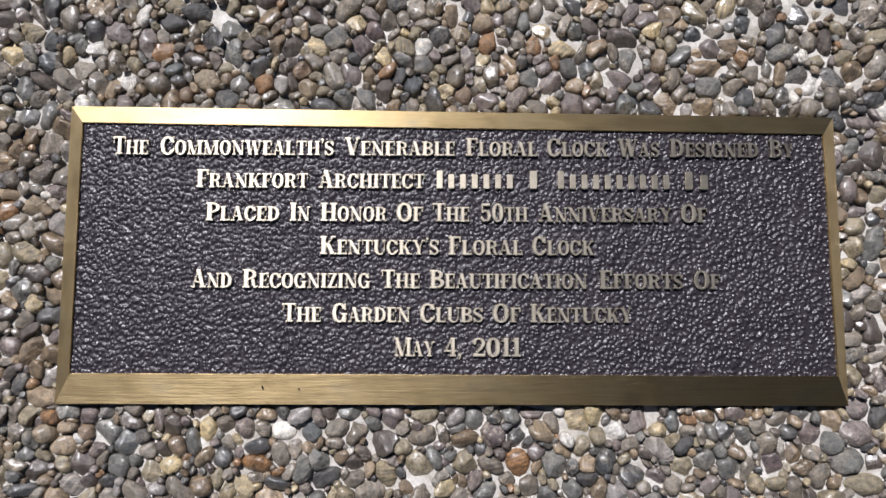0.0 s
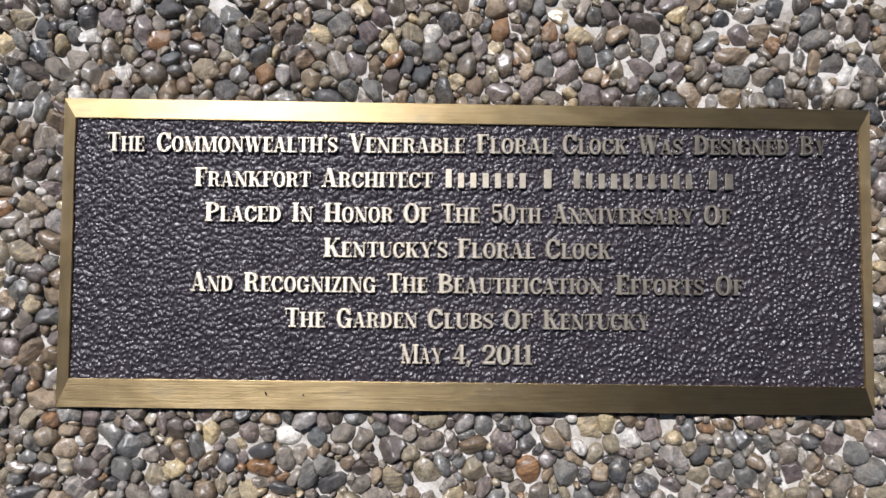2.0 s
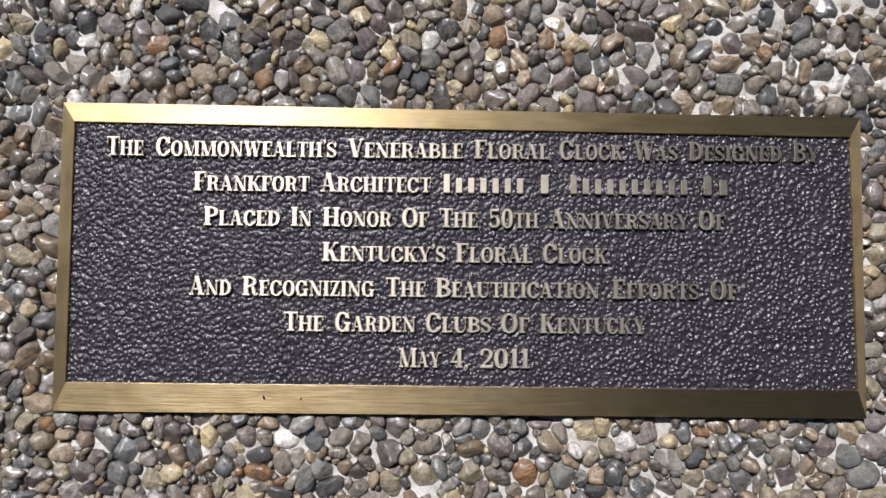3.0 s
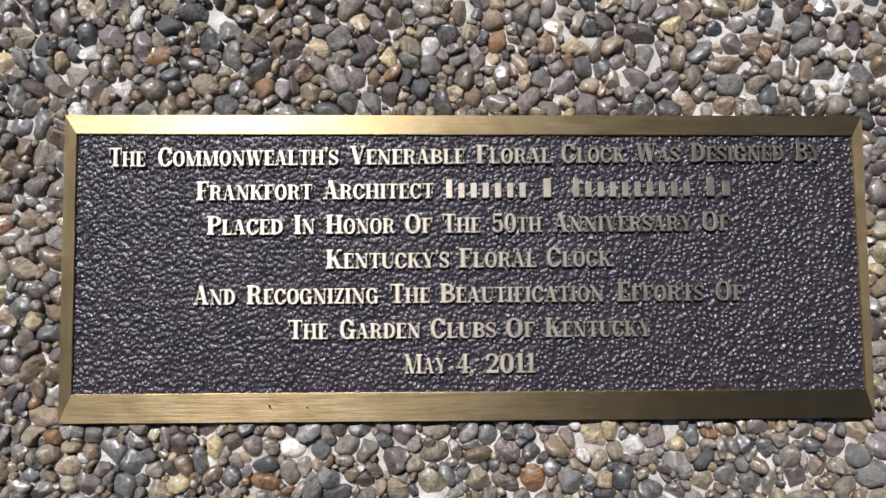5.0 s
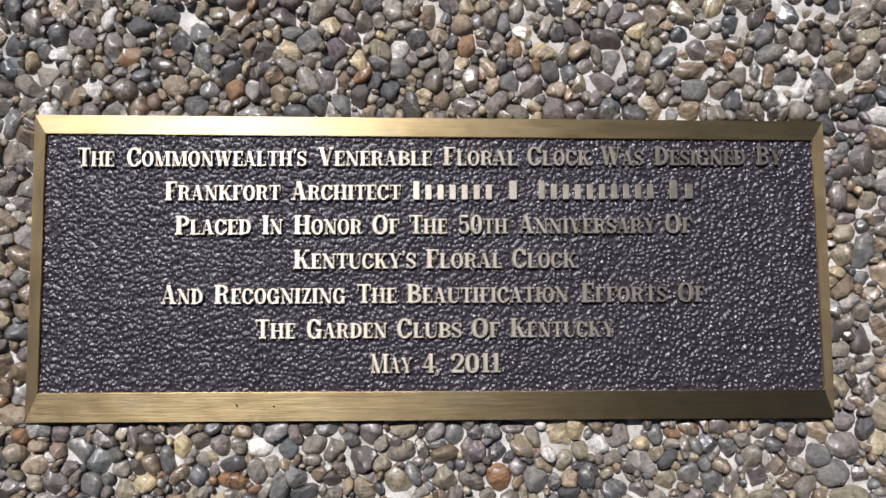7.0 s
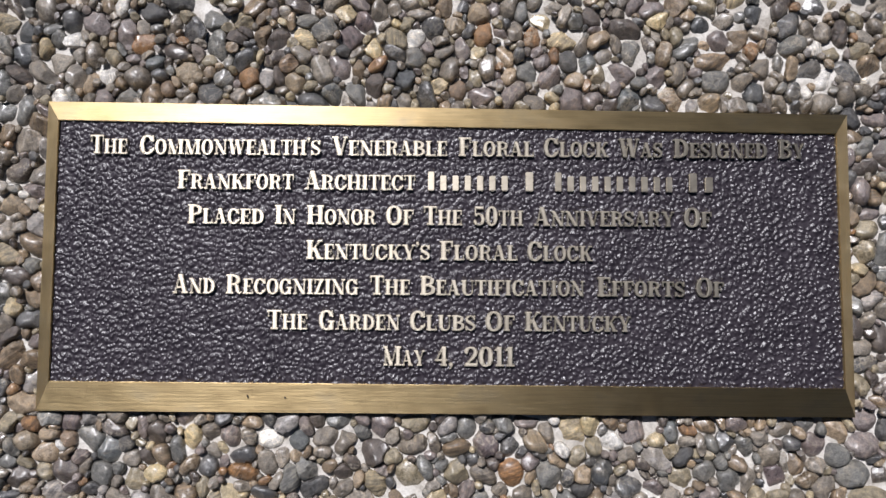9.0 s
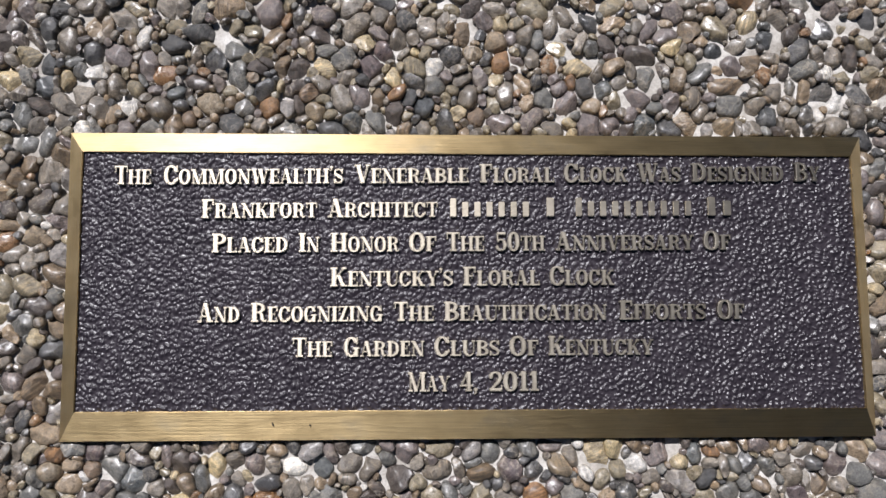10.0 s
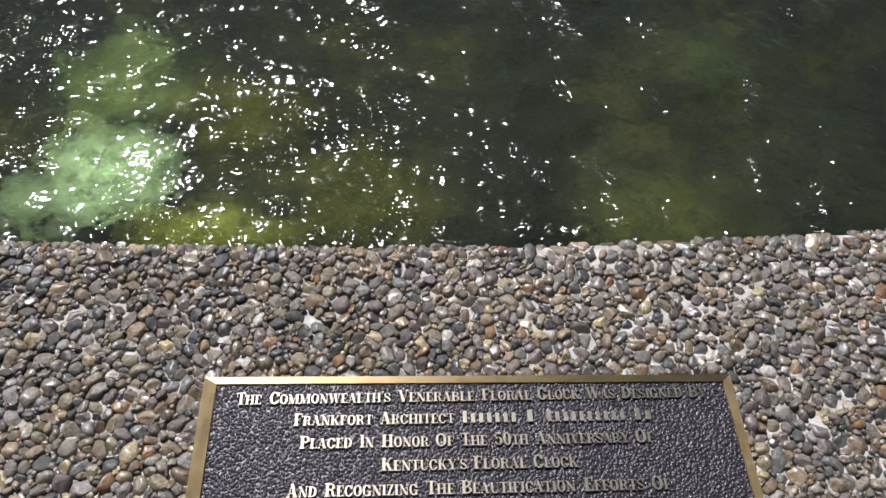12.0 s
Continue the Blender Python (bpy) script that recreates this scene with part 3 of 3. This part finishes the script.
# ---- pebbles: packed circles, each grown to its neighbours ----
MARKED = {
    "cream": ((0.47, 0.38, 0.22), [(-0.057, 0.163, 8), (-0.191, -0.136, 9), (-0.357, 0.163, 10), (-0.040, 0.184, 5), (-0.193, -0.136, 9), (0.109, -0.125, 8), (0.163, 0.187, 7), (-0.217, -0.161, 9)]),
    "white": ((0.66, 0.63, 0.57), [(-0.132, -0.136, 10)]),
    "grey": ((0.145, 0.142, 0.132), [(0.143, 0.161, 11), (-0.183, 0.188, 11), (0.208, 0.140, 12), (-0.095, 0.180, 10), (-0.174, 0.140, 8), (-0.257, -0.161, 10), (0.210, 0.143, 13), (0.016, -0.127, 9), (0.194, -0.157, 9), (0.213, -0.163, 9), (-0.070, 0.128, 9), (-0.338, -0.028, 9), (-0.025, 0.157, 9)]),
    "dark": ((0.060, 0.064, 0.067), [(0.238, 0.131, 10), (0.267, 0.133, 8), (0.242, 0.192, 11), (0.197, 0.183, 9), (-0.330, 0.157, 9), (0.117, -0.158, 10), (0.238, 0.195, 9), (-0.330, 0.175, 9), (-0.335, 0.157, 10), (0.248, 0.132, 10), (-0.258, -0.160, 9), (-0.033, 0.141, 8)]),
    "brown": ((0.235, 0.130, 0.060), [(-0.237, 0.166, 10), (0.028, 0.176, 9), (0.050, -0.160, 12), (-0.216, -0.163, 8), (-0.153, 0.140, 9)]),
    "plum": ((0.125, 0.098, 0.098), [(-0.061, 0.126, 9), (0.030, -0.138, 11), (-0.074, 0.173, 10), (0.245, -0.162, 11), (-0.065, 0.185, 9), (0.277, -0.138, 10), (-0.281, -0.124, 8)]),
    "rust": ((0.175, 0.125, 0.085), [(-0.124, 0.152, 8), (0.245, -0.165, 11), (-0.217, 0.132, 7), (-0.283, -0.136, 7), (0.007, 0.132, 8)]),
    "tan": ((0.235, 0.185, 0.125), [(0.027, 0.178, 9), (0.006, 0.182, 8), (-0.157, 0.142, 9), (0.068, -0.136, 9), (-0.314, -0.138, 9), (-0.201, 0.144, 11), (-0.045, 0.166, 9), (-0.118, 0.137, 10), (0.204, 0.125, 8), (-0.334, 0.041, 9)]),
    "slate": ((0.105, 0.112, 0.112), [(0.199, 0.186, 8), (-0.089, 0.129, 9), (-0.253, -0.145, 10), (0.170, -0.128, 8), (0.270, 0.135, 9), (-0.110, -0.137, 9), (0.140, 0.125, 10), (-0.226, 0.152, 7), (0.107, 0.153, 7)]),
}


def pack():
    """Stones as ellipses (x, y, r, long, turn, tint), the large ones first, each beside those already lying."""
    rng = random.Random(11)
    cell, table, found = 0.03, {}, []

    def reach(st, dx, dy):
        d = math.hypot(dx, dy)
        u, w = (dx * st[6] + dy * st[7]) / d, (dy * st[6] - dx * st[7]) / d
        return 1 / math.sqrt((u / st[8]) ** 2 + (w / st[9]) ** 2)

    def stone(x, y, r, long, turn, tint):
        return (x, y, r, long, turn, tint, math.cos(turn), math.sin(turn), r * math.sqrt(long), r / math.sqrt(long))

    def free(st):
        cx, cy = int(st[0] // cell), int(st[1] // cell)
        for i in range(cx - 1, cx + 2):
            for j in range(cy - 1, cy + 2):
                for o in table.get((i, j), ()):
                    dx, dy = o[0] - st[0], o[1] - st[1]
                    d2 = dx * dx + dy * dy
                    if d2 > (o[8] + st[8]) ** 2 * 0.72:
                        continue
                    if d2 < 1e-8 or d2 < (0.77 * (reach(st, dx, dy) + reach(o, dx, dy))) ** 2:
                        return False
        return True

    def store(st):
        table.setdefault((int(st[0] // cell), int(st[1] // cell)), []).append(st)
        found.append(st)

    for tint, (_, spots) in MARKED.items():
        for x, y, r in spots:
            st = stone(x, y, r / 1000, rng.uniform(1.0, 1.5), rng.uniform(0, 3.14), tint)
            if free(st):
                store(st)
    for r, tries in ((12.5, 300), (11, 1200), (9.5, 3600), (8, 8000), (6.8, 18000), (5.6, 26000), (4.5, 34000), (3.5, 26000), (2.7, 16000)):
        for _ in range(tries):
            x, y = rng.uniform(-BED_X + 0.01, BED_X - 0.01), rng.uniform(BED_Y + 0.01, 0.36)
            q = r * rng.uniform(0.90, 1.10) / 1000
            inland = rim(x) - y
            if inland < 0.30 * q + 0.002 or r > 9 and inland < 0.014:
                continue
            if abs(x) < PX + 0.45 * q and abs(y) < PY + 0.45 * q:
                continue
            # bare cement shows along part of the rim
            if inland < 0.024 and (abs(x - 0.17) < 0.12 or abs(x - 0.50) < 0.05) and rng.random() < (0.99 if r < 6 else 0.86):
                continue
            st = stone(x, y, q, 1.0 + 1.5 * rng.random() ** 1.3, rng.uniform(0, math.pi), "")
            if free(st):
                store(st)
    return found


SIDES, RINGS = 22, ((0.97, -0.6), (1.0, 0.0), (0.95, 0.34), (0.83, 0.62), (0.60, 0.85), (0.30, 0.97))
SETTLE = 0.0022   # how far the stones' tops lie below the plaque's lower edge


def pebble_shape(p, own, lim, rng):
    """Vertices of one stone about p: own is its ellipse along the rays, lim how far each ray may go."""
    ang = np.linspace(0, 2 * np.pi, SIDES, endpoint=False)
    rays = np.stack([np.cos(ang), np.sin(ang)], -1)
    broken = rng.random() < 0.58
    sharp = rng.uniform(9, 16) if broken else rng.uniform(4, 9)
    out = ((rng.uniform(1.7, 3.2) / own) ** -sharp + lim ** -sharp) ** (-1 / sharp)
    for _ in range(1 if broken else 2):
        out = (np.roll(out, 1) + 2 * out + np.roll(out, -1)) / 4
    out *= 1 + rng.normal(0, 0.045 if broken else 0.015, SIDES)
    mean = out.mean()
    tall = min(max(mean * rng.uniform(0.72, 1.12), 0.0034), 0.0102)
    top = rng.normal(-SETTLE, 0.0013) + min(0.0, (mean - 0.006) * 0.35)
    drop = max(0.0, 1 - (rim(p[0]) - p[1]) / 0.018) ** 2 * 0.012
    flat = rng.uniform(0.7, 1.35)
    tx, ty = rng.normal(0, 0.17, 2)
    peak = rng.normal(0, 0.22, 2) * mean
    ph = rng.uniform(0, 6.28, 4)
    vs = np.empty((len(RINGS) * SIDES + 1, 3))
    for k, (s, h) in enumerate(RINGS):
        q = vs[k * SIDES:(k + 1) * SIDES]
        q[:, :2] = rays * (out * s)[:, None] + peak * (1 - s)
        q[:, 2] = (h ** flat if h > 0 else h) * tall
    vs[-1] = (*peak, tall)
    wob = np.sin(vs[:, 0] / mean * 2.6 + ph[0]) * np.sin(vs[:, 1] / mean * 2.9 + ph[1]) + 0.5 * np.sin(vs[:, 0] / mean * 5 + vs[:, 1] / mean * 4 + ph[2])
    vs[:, 2] += (0.15 if broken else 0.08) * tall * wob
    # worn facets: the dome is cut by a few slanting planes
    for _ in range(rng.integers(2, 6) if broken else rng.integers(0, 3)):
        fa, lean = rng.uniform(0, 6.28), rng.uniform(0.15, 0.9)
        plane = tall * rng.uniform(0.72, 1.0) - lean * (vs[:, 0] * math.cos(fa) + vs[:, 1] * math.sin(fa))
        vs[SIDES:, 2] = np.minimum(vs[SIDES:, 2], np.maximum(plane[SIDES:], 0.12 * vs[SIDES:, 2]))
    vs[:, 2] += tx * vs[:, 0] + ty * vs[:, 1] + top - tall - drop
    return vs, out


def gaps(xy, outs):
    """Centres and radii of the bare spots between the stones, widest first."""
    step = 0.0012
    gx, gy = np.arange(-BED_X + 0.01, BED_X - 0.01, step), np.arange(BED_Y + 0.01, 0.34, step)
    bare = np.ones((len(gy), len(gx)), bool)
    X, Y = np.meshgrid(gx, gy)
    bare &= (Y < rim(X) - 0.004) & ~((np.abs(X) < PX + 0.001) & (np.abs(Y) < PY + 0.001))
    near_rim = (rim(X) - Y < 0.024) & ((np.abs(X - 0.17) < 0.12) | (np.abs(X - 0.50) < 0.05))
    bare &= ~near_rim
    for p, out in zip(xy, outs):
        m = out.max()
        i0, i1 = np.searchsorted(gx, (p[0] - m, p[0] + m))
        j0, j1 = np.searchsorted(gy, (p[1] - m, p[1] + m))
        dx, dy = X[j0:j1, i0:i1] - p[0], Y[j0:j1, i0:i1] - p[1]
        a = (np.arctan2(dy, dx) / (2 * np.pi) * SIDES) % SIDES
        bare[j0:j1, i0:i1] &= np.hypot(dx, dy) > out[a.astype(int) % SIDES]
    level, cur = np.zeros(bare.shape, int), bare
    for _ in range(8):
        level += cur
        nxt = cur.copy()
        nxt[1:] &= cur[:-1]
        nxt[:-1] &= cur[1:]
        nxt[:, 1:] &= cur[:, :-1]
        nxt[:, :-1] &= cur[:, 1:]
        cur = nxt
    found = []
    for k in range(8, 1, -1):
        for j, i in zip(*np.where(level == k)):
            x, y = gx[i], gy[j]
            if all((x - a) ** 2 + (y - b) ** 2 > (0.85 * (k * step + c)) ** 2 for a, b, c in found[-400:]):
                found.append((x, y, k * step))
    return found


def build_pebbles():
    stones = pack()
    rng = np.random.default_rng(4)
    xy = np.array([s[:2] for s in stones])
    turn = np.array([s[4] for s in stones])
    semi = np.array([s[8:10] for s in stones])
    rot = np.stack([np.stack([np.cos(turn), np.sin(turn)], -1), np.stack([-np.sin(turn), np.cos(turn)], -1)], 1)
    metric = rot / semi[:, :, None]          # turns an offset into units of the stone's own ellipse
    ang = np.linspace(0, 2 * np.pi, SIDES, endpoint=False)
    rays = np.stack([np.cos(ang), np.sin(ang)], -1)
    buckets = {}
    for i, p in enumerate(xy):
        buckets.setdefault((int(p[0] // 0.03), int(p[1] // 0.03)), []).append(i)
    fs = []
    for k in range(len(RINGS) - 1):
        fs += [(k * SIDES + j, k * SIDES + (j + 1) % SIDES, (k + 1) * SIDES + (j + 1) % SIDES, (k + 1) * SIDES + j) for j in range(SIDES)]
    tip = len(RINGS) * SIDES
    fs += [(tip - SIDES + j, tip - SIDES + (j + 1) % SIDES, tip) for j in range(SIDES)]
    shapes, outs = [], []
    for i, p in enumerate(xy):
        bxk, byk = int(p[0] // 0.03), int(p[1] // 0.03)
        near = [q for a in (-1, 0, 1) for b in (-1, 0, 1) for q in buckets.get((bxk + a, byk + b), ()) if q != i]
        own = np.linalg.norm(rays @ metric[i].T, axis=1)
        lim = np.full(SIDES, 0.05)
        if near:
            # the border to a neighbour: where both ellipses are equally far
            M = metric[near]
            w = np.einsum("kij,kj->ki", M, p - xy[near])
            u = np.einsum("kij,sj->ksi", M, rays)
            qa = own[None] ** 2 - (u ** 2).sum(-1)
            qb = -2 * np.einsum("ki,ksi->ks", w, u)
            qc = -(w ** 2).sum(-1)[:, None]
            disc = np.sqrt(np.maximum(qb ** 2 - 4 * qa * qc, 0))
            safe = np.where(np.abs(qa) < 1e-6, 1e-6, qa)
            roots = np.stack([(-qb - disc) / (2 * safe), (-qb + disc) / (2 * safe)])
            roots = np.where((roots > 1e-6) & (qb ** 2 - 4 * qa * qc >= 0), roots, 0.05)
            lim = roots.min(0).min(0) * rng.uniform(0.96, 1.01)
        # stones beside the plaque stop just under its edge
        for ax, half in ((0, PX), (1, PY)):
            if abs(p[1 - ax]) < (PY, PX)[ax] + 0.004 and abs(p[ax]) > half:
                toward = -np.sign(p[ax]) * rays[:, ax]
                lim = np.where(toward > 0.05, np.minimum(lim, (abs(p[ax]) - half + 0.002) / np.maximum(toward, 0.05)), lim)
        ahead = np.maximum(rays[:, 1], 0.05)
        lim = np.where(rays[:, 1] > 0.05, np.minimum(lim, (rim(p[0]) - p[1] + 0.0015) / ahead), lim)
        vs, out = pebble_shape(p, own, lim, rng)
        outs.append(out)
        shapes.append(vs)
    spots = gaps(xy, outs)
    for x, y, q in spots:
        long, turn = rng.uniform(1.0, 1.5), rng.uniform(0, np.pi)
        own = np.hypot(np.cos(ang - turn) / math.sqrt(long), np.sin(ang - turn) * math.sqrt(long)) / q
        vs, _ = pebble_shape(np.array((x, y)), own * 1.6, np.full(SIDES, q * 1.5), rng)
        shapes.append(vs)
        stones.append((x, y, q, 1.0, 0.0, ""))
    xy = np.array([s[:2] for s in stones])
    away = np.hypot(np.maximum(np.abs(xy[:, 0]) - PX, 0), np.maximum(np.abs(xy[:, 1]) - PY, 0))
    order = [i for i in np.argsort(away) if not stones[i][5]][:270]
    single = set(order) | {i for i, s in enumerate(stones) if s[5]}
    tints = {k: stone_material(k + "_pebble", "object", v[0]) for k, v in MARKED.items()}
    for i in sorted(single):
        ob = mesh_object("pebble", shapes[i].tolist(), fs, tints.get(stones[i][5], STONE_PIECE), coping, smooth=True)
        ob.location = (*xy[i], 0)
    rest = [i for i in range(len(stones)) if i not in single]
    stride = len(RINGS) * SIDES + 1
    allv = np.concatenate([shapes[i] + np.array([*xy[i], 0]) for i in rest]).tolist()
    allf = [tuple(v + n * stride for v in f) for n in range(len(rest)) for f in fs]
    ob = mesh_object("pebble_bed", allv, allf, STONE_BED, smooth=True)
    tagged(ob, "close-set smooth river pebbles in greys, browns and tans", "pebbles", kind="stuff")


build_pebbles()
